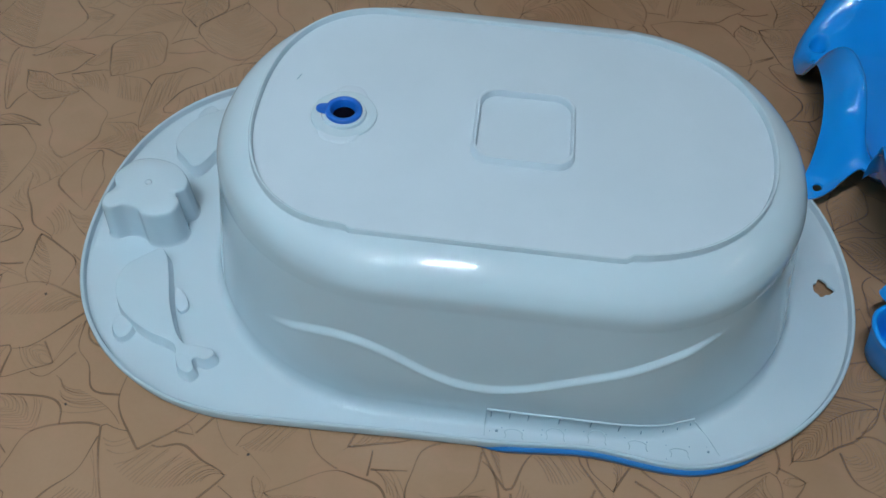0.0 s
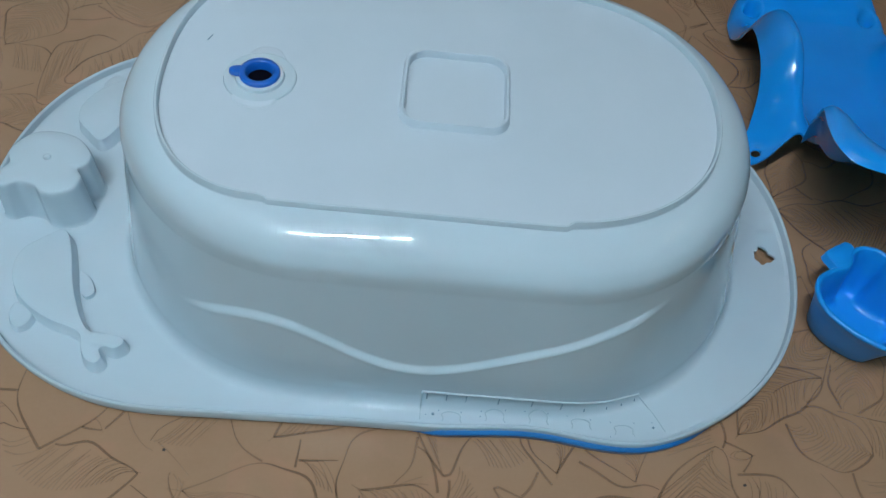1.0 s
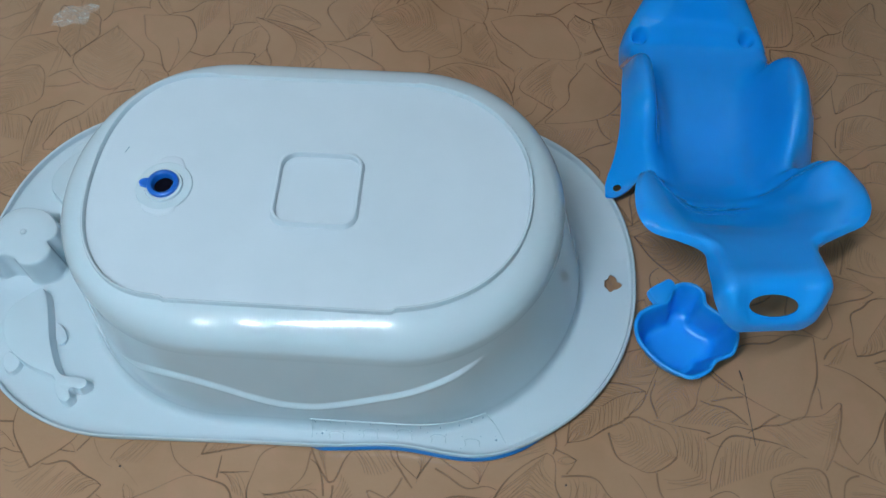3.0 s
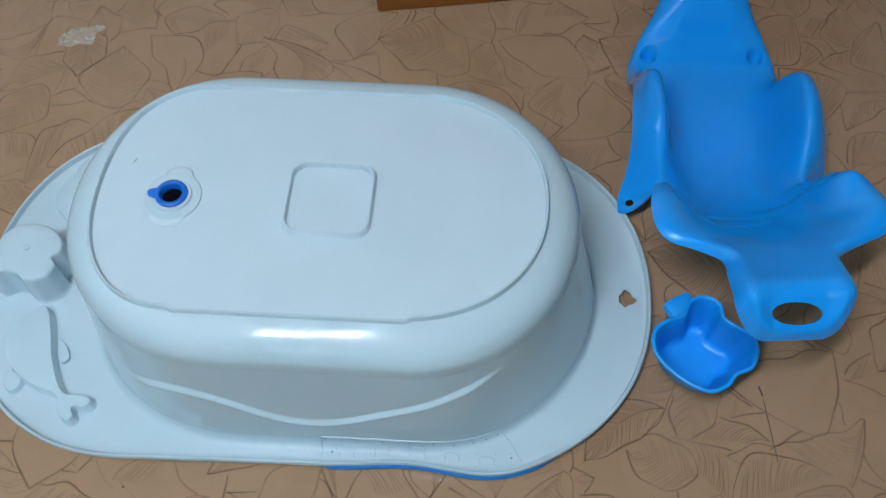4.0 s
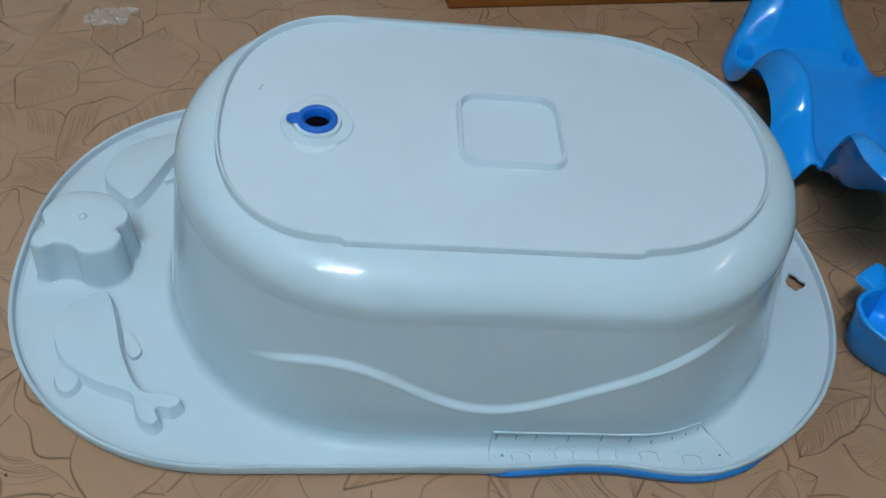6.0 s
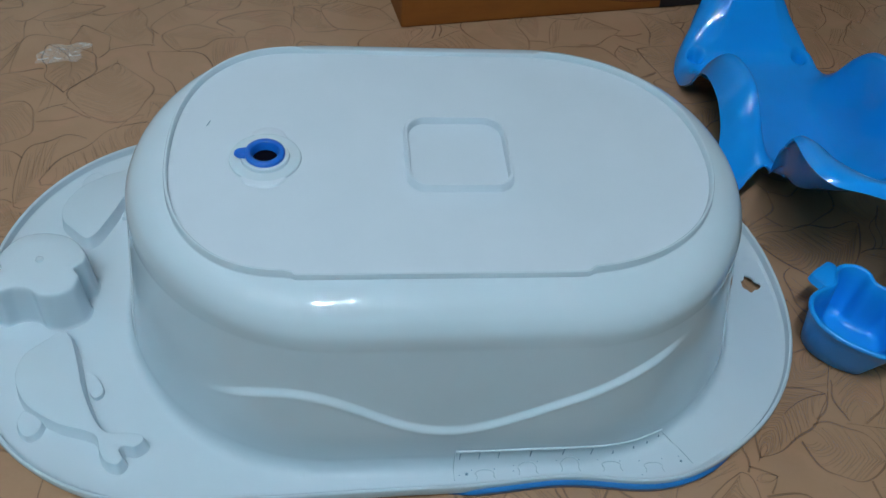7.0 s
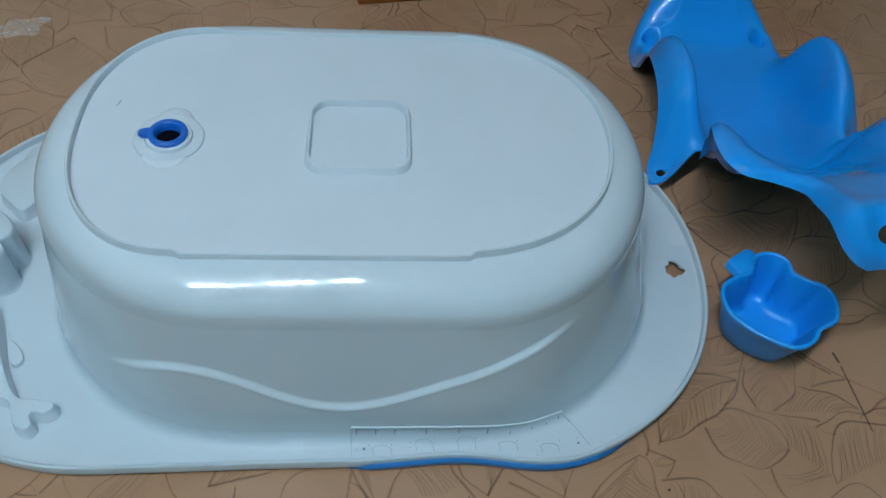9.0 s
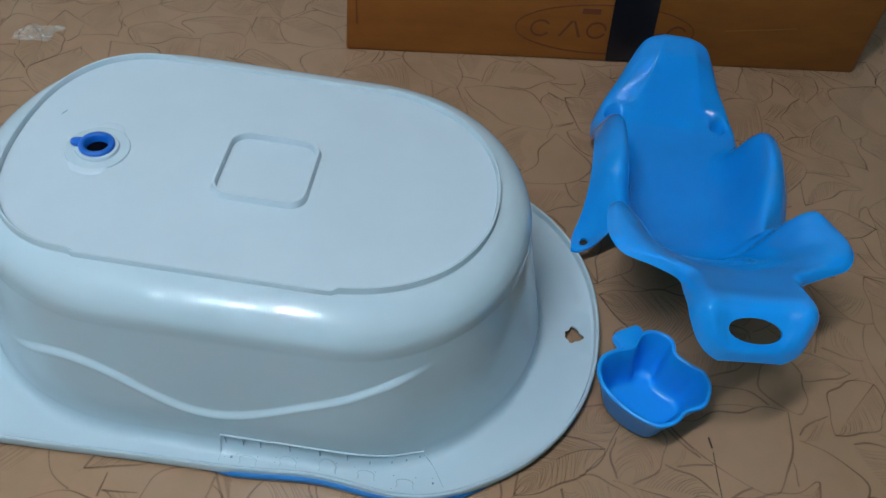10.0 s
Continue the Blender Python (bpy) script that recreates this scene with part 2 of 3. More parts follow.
def wave_height(x):
    """Height of the swung ledge along the front wall."""
    xs = [-0.08, -0.057, -0.029, 0.0, 0.03, 0.064, 0.088, 0.118, 0.152, 0.18, 0.215, 0.25, 0.30, 0.345, 0.376, 0.41]
    zs = [0.080, 0.090, 0.107, 0.119, 0.122, 0.110, 0.093, 0.077, 0.067, 0.070, 0.082, 0.099, 0.121, 0.139, 0.148, 0.155]
    s = 0.0
    for k in range(-4, 5):
        s += float(np.interp(x + 0.006 * k, xs, zs))
    return s / 9


def step01(v):
    v = min(max(v, 0.0), 1.0)
    return v * v * (3 - 2 * v)


def build_tub():
    tub = new("baby_bathtub")
    tub.location = (0, 0, 0)
    tagged(tub, "upturned pale blue plastic baby bathtub with wide rim", "bathtub")
    rim = (-0.3120, 0.566, 0.2520, -0.058, 0.312)

    def rim_ring(d, z):
        return [(x, y + 0.0035 - 0.0045 * step01((-x - 0.02) / 0.15), z) for x, y, z in oval(rim[0] + d, rim[1] - d, rim[2] - d, rim[3], rim[4], z, 1.0, 0.87)]

    rings = [rim_ring(0.0015, 0.0058), rim_ring(-0.0005, 0.0160), rim_ring(0.0003, 0.0200), rim_ring(0.0018, 0.0214), rim_ring(0.0038, 0.0200), rim_ring(0.0052, 0.0125), rim_ring(0.0085, 0.0104)]
    lo, hi = (-0.156, 0.490, 0.2185, 0.06, 0.272), (-0.1365, 0.4560, 0.1985, 0.06, 0.268)
    z0, z1 = 0.030, 0.169

    def fillet(k):
        """Wide hollow between rim and wall: distance out from the wall's foot, and height."""
        a, b, c, d = (1 - k) ** 3, 3 * k * (1 - k) ** 2, 3 * k * k * (1 - k), k ** 3
        return a * 0.0105 + b * 0.0042 + c * 0.0010, a * 0.0100 + b * 0.0100 + c * 0.0165 + d * z0

    def foot_oval(d, z):
        return oval(lo[0] - d, lo[1] + d, lo[2] + d, lo[3], lo[4], z)

    a, b = rim_ring(0.0085, 0.0104), foot_oval(*fillet(0.0))
    for k in (0.35, 0.7):
        rings.append([tuple(Vector(p).lerp(Vector(q), k)) for p, q in zip(a, b)])
    rings += [foot_oval(*fillet(k / 14)) for k in range(14)]

    def tuck(ring, f):
        """Draw the back side in."""
        return [(x, YC + (y - YC) * (f if y > YC else 1.0), z) for x, y, z in ring]

    foot_ring, head_ring = oval(*lo, z0), tuck(oval(*hi, z1), 0.978)
    WALL_ROWS, LEDGE_ROW = 100, 45

    def ledge_at(x, y):
        """Height of the row that carries the ledge, and how much ledge there is."""
        front = step01((YC - y) / 0.06)
        w = wave_height(min(max(x, -0.08), 0.41))
        mid = z0 + (z1 - z0) * LEDGE_ROW / (WALL_ROWS - 1)
        sides = step01((x + 0.14) / 0.08) * step01((0.48 - x) / 0.08)
        return mid + (w - mid) * front * sides, front * step01((x + 0.068) / 0.05) * step01((0.395 - x) / 0.05)

    columns = [ledge_at(p[0], p[1]) for p in foot_ring]
    for k in range(WALL_ROWS):
        ring = []
        for p, q, (w, much) in zip(foot_ring, head_ring, columns):
            if k <= LEDGE_ROW:
                z = z0 + (w - z0) * (k / LEDGE_ROW) ** 0.75
            else:
                z = w + (z1 - w) * ((k - LEDGE_ROW) / (WALL_ROWS - 1 - LEDGE_ROW)) ** 1.3
            f = (z - z0) / (z1 - z0)
            x, y = p[0] + (q[0] - p[0]) * f, p[1] + (q[1] - p[1]) * f
            n = Vector((x - min(max(x, 0.06), 0.27), y - YC)).normalized()
            below = step01((w + 0.0030 - z) / 0.0075) + 0.12 * math.exp(-((z - w + 0.004) / 0.003) ** 2)
            d = 0.0040 * much * below * step01((z - 0.022) / 0.05)
            ring.append((x + n.x * d, y + n.y * d, z))
        rings.append(ring)
    top = (-0.0955, 0.4165, 0.1540, 0.022, 0.250)
    SQUARE = 0.86
    # shoulder: a tight turn above the wall, then a gently sloping band up to the base
    shoulder = spline([(0.0, z1), (0.010, 0.1760), (0.045, 0.1850), (0.13, 0.1925), (0.25, 0.1990), (0.45, 0.2055), (0.72, 0.2108), (1.0, 0.2138)], 30)
    for f, z in shoulder[1:]:
        rings.append(tuck(oval(*[p + (q - p) * f for p, q in zip(hi, top)], z, 0.0, 1.0 + (SQUARE - 1.0) * f), 0.978 + 0.022 * f))

    def plate_ring(d, z):
        out = []
        for x, y, zz in oval(top[0] + d, top[1] - d, top[2] - d, top[3], top[4], z, 0.0, SQUARE):
            # the straight sides stand lower than the rounded ends
            low = step01((x - 0.020) / 0.005) * step01((0.275 - x) / 0.005)
            out.append((x, y - 0.0012 - (0.0 if y > YC else 0.0026 * low), zz - (0.0030 * low if zz > 0.2185 else 0.0)))
        return out

    rings += [plate_ring(0.0004, 0.2130), plate_ring(0.0010, 0.2206), plate_ring(0.0015, 0.2214), plate_ring(0.0030, 0.2214), plate_ring(0.0036, 0.2206), plate_ring(0.0044, 0.2148)]
    plate_start = len(rings) - 1
    for f in (0.8, 0.6, 0.4, 0.2, 0.03):
        rings.append([(0.161 + (x - 0.161) * f, YC + (y - YC) * f, 0.2150) for x, y, z in rings[plate_start]])
    bm = rings_mesh(rings, close_last=True)
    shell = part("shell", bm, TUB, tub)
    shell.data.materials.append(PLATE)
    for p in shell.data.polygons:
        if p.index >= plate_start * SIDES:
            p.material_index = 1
    sol = shell.modifiers.new("wall", "SOLIDIFY")
    sol.thickness, sol.offset = 0.0025, -1.0
    bake(shell)
    # openings: a fruit-shaped grip hole in the rim and the drain
    fruit = []
    for k in range(40):
        a = 2 * math.pi * k / 40
        r = 0.0108 + 0.0012 * math.cos(4 * a + 0.6) + 0.0012 * math.cos(3 * a + 1.0) + 0.0008 * math.cos(7 * a)
        fruit.append((0.536 + r * 0.98 * math.cos(a), 0.811 + r * 1.05 * math.sin(a)))
    c1 = part("cutter", rings_mesh([[(x, y, -0.02) for x, y in fruit], [(x, y, 0.05) for x, y in fruit]], True, True), TUB)
    c2 = part("cutter", rings_mesh([[(-0.006 + 0.0125 * math.cos(a), 0.799 + 0.0125 * math.sin(a), z) for a in [2 * math.pi * k / 32 for k in range(32)]] for z in (0.17, 0.25)], True, True), TUB)
    cut(shell, [c1, c2])
    smooth_by_angle(shell, 32)

    # square stacking mark on the base
    def square(d, z, n=10):
        out = []
        x0, x1, y0, y1, r = 0.1232 + d, 0.2190 - d, 0.7565 + d, 0.8525 - d, 0.018
        for cx, cy, s in ((x1 - r, y1 - r, 0), (x0 + r, y1 - r, 1), (x0 + r, y0 + r, 2), (x1 - r, y0 + r, 3)):
            for k in range(n + 1):
                a = math.pi / 2 * (s + k / n)
                out.append((cx + r * math.cos(a), cy + r * math.sin(a), z))
        return out

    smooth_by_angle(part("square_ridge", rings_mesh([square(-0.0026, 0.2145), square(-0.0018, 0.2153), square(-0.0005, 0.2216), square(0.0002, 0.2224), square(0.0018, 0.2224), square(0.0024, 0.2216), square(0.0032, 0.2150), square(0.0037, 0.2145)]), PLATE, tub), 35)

    # drain
    dx, dy = -0.006, 0.799

    def circ(r, z, n=48, cx=dx, cy=dy):
        return [(cx + r * math.cos(2 * math.pi * k / n), cy + r * math.sin(2 * math.pi * k / n), z) for k in range(n)]

    smooth_by_angle(part("drain_collar", rings_mesh([circ(0.0328, 0.2147), circ(0.0322, 0.2164), circ(0.0316, 0.2167), circ(0.0222, 0.2167), circ(0.0214, 0.2196), circ(0.0208, 0.2200), circ(0.0128, 0.2200)]), TUB, tub), 25)
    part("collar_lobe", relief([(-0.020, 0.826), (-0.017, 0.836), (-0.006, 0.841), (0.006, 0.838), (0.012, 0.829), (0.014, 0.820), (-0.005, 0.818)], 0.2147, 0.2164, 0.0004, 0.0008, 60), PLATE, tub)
    plug = part("drain_plug", rings_mesh([circ(0.0182, 0.2195), circ(0.0182, 0.2225), circ(0.0173, 0.2238), circ(0.0135, 0.2238), circ(0.0125, 0.2228), circ(0.0115, 0.2100), circ(0.0113, 0.1950), circ(0.0002, 0.1945)], True), PLUG, tub, "blue rubber drain ring with a small pull tab")
    part("pull_tab", relief([(-0.022, 0.8045), (-0.030, 0.8035), (-0.0335, 0.799), (-0.030, 0.7945), (-0.022, 0.7935), (-0.020, 0.799)], 0.2200, 0.2236, 0.0004, 0.0008, 48), PLUG, plug)
    # flat black disc paints the shade inside the drain
    part("bore_shade_disc", rings_mesh([circ(0.0113, 0.2150), circ(0.0001, 0.2148)], True), BORE_SHADE, plug)
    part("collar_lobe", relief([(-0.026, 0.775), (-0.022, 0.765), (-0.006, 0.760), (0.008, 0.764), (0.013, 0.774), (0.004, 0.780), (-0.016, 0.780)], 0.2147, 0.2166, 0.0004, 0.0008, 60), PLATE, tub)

    # whale reliefs and soap holder on the wide end of the rim
    whale = [(-0.218, 0.751), (-0.235, 0.737), (-0.249, 0.722), (-0.253, 0.701), (-0.247, 0.681), (-0.235, 0.663), (-0.217, 0.649), (-0.196, 0.638), (-0.176, 0.632), (-0.165, 0.626), (-0.16, 0.612), (-0.152, 0.6), (-0.14, 0.596), (-0.134, 0.604), (-0.138, 0.614), (-0.127, 0.613), (-0.118, 0.621), (-0.122, 0.63), (-0.137, 0.633), (-0.153, 0.634), (-0.163, 0.643), (-0.173, 0.66), (-0.184, 0.684), (-0.194, 0.714), (-0.206, 0.743)]
    fin = [(-0.236, 0.664), (-0.242, 0.652), (-0.236, 0.638), (-0.226, 0.632), (-0.217, 0.639), (-0.217, 0.652)]
    fin_b = [(-0.188, 0.706), (-0.176, 0.699), (-0.168, 0.684), (-0.174, 0.676), (-0.182, 0.684)]
    for flip in (False, True):
        def m(pts):
            return [(x, 2 * YC - y) if flip else (x, y) for x, y in pts]

        w = part("whale_relief", relief(m(whale), 0.0092, 0.0265, 0.0024, 0.0010, 180), TUB, tub)
        part("fin", relief(m(fin), 0.0092, 0.0180, 0.0020, 0.001, 48), TUB, w)
        part("fin", relief(m(fin_b), 0.0092, 0.0150, 0.0002, 0.0004, 48), TUB, w)
    soap = [(-0.287, 0.82), (-0.272, 0.846), (-0.246, 0.853), (-0.218, 0.846), (-0.199, 0.826), (-0.197, 0.81), (-0.205, 0.8), (-0.198, 0.788), (-0.203, 0.772), (-0.22, 0.763), (-0.235, 0.764), (-0.246, 0.772), (-0.262, 0.774), (-0.276, 0.768), (-0.287, 0.772), (-0.288, 0.786), (-0.281, 0.801)]
    part("soap_holder", mould(soap, [(1.06, 0.0095), (1.02, 0.0110), (1.0, 0.0150), (0.955, 0.055), (0.945, 0.0595), (0.925, 0.0622), (0.895, 0.0632), (0.6, 0.0634), (0.3, 0.0634)]), TUB, tub)

    part("mould_nub", rings_mesh([[(-0.243 + r * math.cos(q), 0.812 + r * math.sin(q), z) for q in [math.pi * k / 10 for k in range(20)]] for r, z in ((0.0042, 0.0630), (0.0038, 0.0645), (0.0024, 0.0652))], True), TUB, tub)

    # blue edging under the front edge
    def edging(x):
        return step01((x - 0.163) / 0.030) * step01((0.455 - x) / 0.06)

    ring = [p for p in rim_ring(-0.0008, 0.0) if p[1] < YC and 0.16 < p[0] < 0.455]
    ring.sort()
    rows = []
    for z, out in ((0.001, 0.005), (0.001, 0.0), (1.0, -0.0032), (1.02, 0.004)):
        rows.append([(x, y + out + 0.007 * (1 - edging(x)) ** 2, 0.001 + (0.0140 * edging(x) if z >= 1 else 0.0)) for x, y, _ in ring])
    part("edging_strip", grid_mesh(rows), TRIM, tub, "blue plastic edging under the rim")

    # growth scale: a ridge with ticks, and faint arch outlines
    def lie(x, y, up=0.0):
        """A point on the tub's front rim or wall foot."""
        cx = min(max(x, 0.06), 0.272)
        d = math.hypot(x - cx, y - YC)
        steps = [fillet(k / 14) for k in range(15)]
        z = float(np.interp(-d, [-0.30] + [-lo[2] - q[0] for q in steps] + [-hi[2]], [0.0101] + [q[1] for q in steps] + [z1]))
        out = 0.0065 * step01((z - 0.015) / 0.05) / d
        return (x + (x - cx) * out, y + (y - YC) * out, z + up)

    ridge = [lie(x, y, 0.0004) for x, y in ((0.166, 0.5950), (0.207, 0.5950), (0.239, 0.5951), (0.270, 0.5951), (0.298, 0.5963), (0.321, 0.5996), (0.344, 0.6056), (0.360, 0.6116), (0.376, 0.6186))]
    part("scale_ridge", rod(ridge, 0.0012), TUB, tub)
    for x, y in ((0.171, 0.5945), (0.1895, 0.5945), (0.208, 0.5945), (0.2387, 0.5946), (0.2701, 0.5948), (0.2987, 0.5958), (0.3224, 0.5982), (0.345, 0.6038), (0.360, 0.6092), (0.3733, 0.6156)):
        part("scale_tick", rod([lie(x, y, 0.0003), lie(x, y - 0.0007, 0.0003), lie(x, y - 0.0014, 0.0003)], 0.0006, 6, 6), INK, tub)
    part("scale_border", rod([lie(0.1658, 0.5946), lie(0.1660, 0.5884), lie(0.1662, 0.5774)], 0.0006, 6, 12), PENCIL, tub)
    part("scale_border", rod([lie(0.378, 0.6180), lie(0.3866, 0.611), lie(0.3936, 0.6007), lie(0.402, 0.5858)], 0.0006, 6, 16), PENCIL, tub)
    for cx, y in ((0.1958, 0.5770), (0.2373, 0.5810), (0.2790, 0.5825), (0.3202, 0.5812), (0.3617, 0.5785)):
        shape = ((-0.0088, 0.0), (-0.0076, 0.0035), (-0.0092, 0.0075), (-0.0040, 0.0100), (0.0040, 0.0098), (0.0088, 0.0070), (0.0084, 0.0035), (0.0100, 0.0))
        part("arch_mark", rod([lie(cx + dx, y + dy, 0.0001) for dx, dy in shape], 0.0005, 6, 30), PENCIL, tub)
    for x, y, r in ((0.1714, 0.5829, 0.7), (0.1833, 0.5873, 0.8), (0.2052, 0.5875, 0.8), (0.224, 0.5895, 0.8), (0.2235, 0.5852, 0.8), (0.2467, 0.5912, 0.8), (0.2653, 0.5915, 0.8), (0.2876, 0.5917, 0.8), (0.3069, 0.5922, 0.7), (0.3296, 0.5916, 0.8), (0.3489, 0.591, 0.8), (0.372, 0.5921, 0.8), (0.3897, 0.5942, 0.7), (0.3484, 0.5759, 0.8), (0.1783, 0.5838, 1.9), (0.3907, 0.589, 1.7)):
        c = lie(x, y)
        bm = bmesh.new()
        bmesh.ops.create_icosphere(bm, subdivisions=1, radius=0.0009 * r, matrix=Matrix.Translation(c))
        part("dot_mark", bm, INK, tub)
    # small scuff on the base
    bar("scuff", tub, INK, (-0.0625, 0.843), (-0.0595, 0.851), 0.0007, 0.2149, 0.2155)
    return tub


build_tub()

# ---------------------------------------------------------------- the bath seat
AX = 0.671


def build_seat():
    seat = new("baby_bath_seat")
    seat.location = (AX, 1.0, 0)
    tagged(seat, "glossy bright blue moulded plastic baby bath seat", "bath seat")
    stations = []

    def st(y, *pairs):
        stations.append((y, pairs))

    st(1.337, (0, 0.1125), (0.01, 0.1125), (0.019, 0.112), (0.026, 0.11), (0.032, 0.107), (0.037, 0.102), (0.039, 0.096))
    st(1.326, (0, 0.1145), (0.013, 0.1145), (0.024, 0.114), (0.037, 0.11), (0.047, 0.104), (0.052, 0.096), (0.055, 0.086))
    st(1.305, (0, 0.1095), (0.018, 0.1095), (0.027, 0.109), (0.035, 0.105), (0.053, 0.093), (0.066, 0.076), (0.07, 0.06))
    st(1.293, (0, 0.1060), (0.022, 0.1060), (0.030, 0.1050), (0.037, 0.100), (0.058, 0.084), (0.072, 0.066), (0.077, 0.050))
    st(1.285, (0, 0.099), (0.026, 0.099), (0.033, 0.0975), (0.040, 0.092), (0.062, 0.076), (0.077, 0.058), (0.082, 0.042))
    st(1.268, (0, 0.076), (0.032, 0.0765), (0.040, 0.0755), (0.048, 0.071), (0.072, 0.059), (0.088, 0.044), (0.094, 0.027))
    st(1.252, (0, 0.048), (0.038, 0.050), (0.048, 0.050), (0.058, 0.047), (0.082, 0.041), (0.098, 0.030), (0.104, 0.014))
    st(1.240, (0, 0.035), (0.036, 0.035), (0.058, 0.036), (0.078, 0.037), (0.094, 0.033), (0.104, 0.023), (0.109, 0.008))
    st(1.227, (0, 0.028), (0.038, 0.028), (0.064, 0.029), (0.084, 0.03), (0.099, 0.026), (0.108, 0.017), (0.113, 0.005))
    st(1.215, (0, 0.025), (0.04, 0.025), (0.07, 0.025), (0.088, 0.026), (0.101, 0.024), (0.109, 0.016), (0.114, 0.004))
    st(1.190, (0, 0.023), (0.042, 0.023), (0.068, 0.024), (0.086, 0.028), (0.1, 0.033), (0.11, 0.026), (0.115, 0.008))
    st(1.160, (0, 0.022), (0.042, 0.0225), (0.062, 0.027), (0.078, 0.038), (0.094, 0.06), (0.108, 0.058), (0.118, 0.034))
    st(1.138, (0, 0.021), (0.04, 0.022), (0.06, 0.029), (0.076, 0.05), (0.092, 0.092), (0.108, 0.092), (0.121, 0.066))
    st(1.112, (0, 0.02), (0.038, 0.021), (0.058, 0.03), (0.074, 0.054), (0.09, 0.112), (0.109, 0.116), (0.125, 0.086))
    st(1.075, (0, 0.02), (0.036, 0.021), (0.056, 0.03), (0.073, 0.058), (0.091, 0.124), (0.111, 0.124), (0.129, 0.096))
    st(1.040, (0, 0.02), (0.036, 0.022), (0.056, 0.032), (0.073, 0.06), (0.091, 0.124), (0.111, 0.121), (0.13, 0.092))
    st(1.010, (0, 0.022), (0.036, 0.025), (0.056, 0.036), (0.073, 0.06), (0.091, 0.108), (0.112, 0.104), (0.131, 0.074))
    st(0.985, (0, 0.026), (0.036, 0.03), (0.056, 0.042), (0.073, 0.06), (0.092, 0.084), (0.115, 0.072), (0.135, 0.046))
    st(0.965, (0, 0.032), (0.036, 0.036), (0.056, 0.046), (0.072, 0.056), (0.092, 0.062), (0.118, 0.044), (0.142, 0.029))
    st(0.950, (0, 0.039), (0.036, 0.043), (0.056, 0.05), (0.072, 0.057), (0.092, 0.056), (0.119, 0.034), (0.144, 0.026))
    st(0.936, (0, 0.047), (0.036, 0.051), (0.056, 0.058), (0.073, 0.070), (0.088, 0.080), (0.11, 0.050), (0.138, 0.026))
    st(0.922, (0, 0.058), (0.036, 0.061), (0.058, 0.067), (0.074, 0.082), (0.087, 0.102), (0.098, 0.118), (0.107, 0.120))
    st(0.905, (0, 0.074), (0.036, 0.078), (0.06, 0.088), (0.08, 0.110), (0.095, 0.134), (0.108, 0.150), (0.117, 0.152))
    st(0.888, (0, 0.09), (0.038, 0.095), (0.064, 0.111), (0.086, 0.142), (0.104, 0.170), (0.117, 0.181), (0.126, 0.178))
    st(0.866, (0, 0.118), (0.038, 0.123), (0.066, 0.140), (0.092, 0.172), (0.112, 0.190), (0.126, 0.195), (0.135, 0.190))
    st(0.840, (0, 0.148), (0.038, 0.152), (0.068, 0.165), (0.094, 0.185), (0.115, 0.197), (0.129, 0.199), (0.138, 0.193))
    st(0.815, (0, 0.172), (0.038, 0.175), (0.066, 0.183), (0.088, 0.193), (0.108, 0.2), (0.125, 0.2), (0.135, 0.195))
    st(0.797, (0, 0.186), (0.036, 0.188), (0.06, 0.192), (0.078, 0.197), (0.096, 0.2), (0.111, 0.198), (0.121, 0.193))
    st(0.785, (0, 0.194), (0.032, 0.195), (0.05, 0.197), (0.063, 0.2), (0.075, 0.2), (0.085, 0.195), (0.091, 0.191))
    st(0.771, (0, 0.201), (0.026, 0.202), (0.041, 0.203), (0.05, 0.204), (0.057, 0.201), (0.062, 0.197), (0.065, 0.189))
    st(0.746, (0, 0.213), (0.026, 0.214), (0.04, 0.2155), (0.049, 0.216), (0.056, 0.213), (0.061, 0.205), (0.064, 0.198))
    st(0.722, (0, 0.225), (0.025, 0.226), (0.038, 0.228), (0.047, 0.229), (0.055, 0.226), (0.061, 0.217), (0.064, 0.207))
    st(0.706, (0, 0.223), (0.024, 0.224), (0.036, 0.228), (0.046, 0.231), (0.054, 0.228), (0.06, 0.219), (0.063, 0.207))
    st(0.692, (0, 0.211), (0.024, 0.212), (0.036, 0.217), (0.044, 0.220), (0.050, 0.215), (0.054, 0.208), (0.056, 0.198))
    st(0.682, (0, 0.202), (0.022, 0.203), (0.031, 0.206), (0.038, 0.206), (0.043, 0.203), (0.046, 0.199), (0.048, 0.192))
    st(0.677, (0, 0.195), (0.018, 0.195), (0.025, 0.196), (0.030, 0.196), (0.034, 0.194), (0.037, 0.191), (0.039, 0.187))
    st(0.675, (0, 0.184), (0.014, 0.184), (0.019, 0.184), (0.023, 0.184), (0.026, 0.184), (0.028, 0.184), (0.030, 0.183))
    def saddle(d, y):
        """Web between the side wing and the front lobe."""
        return 0.036 * math.exp(-((d - 0.088) / 0.024) ** 2 - ((y - 0.948) / 0.036) ** 2)

    def lobe(d, y):
        """The outer front lobe stands fuller at its root and lower at its tip."""
        return 0.030 * math.exp(-((d - 0.086) / 0.030) ** 2 - ((y - 0.890) / 0.026) ** 2) + 0.008 * math.exp(-((d - 0.10) / 0.03) ** 2 - ((y - 1.09) / 0.05) ** 2) - 0.010 * math.exp(-((d - 0.130) / 0.022) ** 2 - ((y - 0.880) / 0.032) ** 2)

    cols = []
    for y, pairs in stations:
        bend = -0.003 * step01((y - 1.215) / 0.07) + 0.002 * step01((0.90 - y) / 0.1)
        full = [(bend - d, y, z + 0.2 * saddle(d, y)) for d, z in reversed(pairs[1:])]
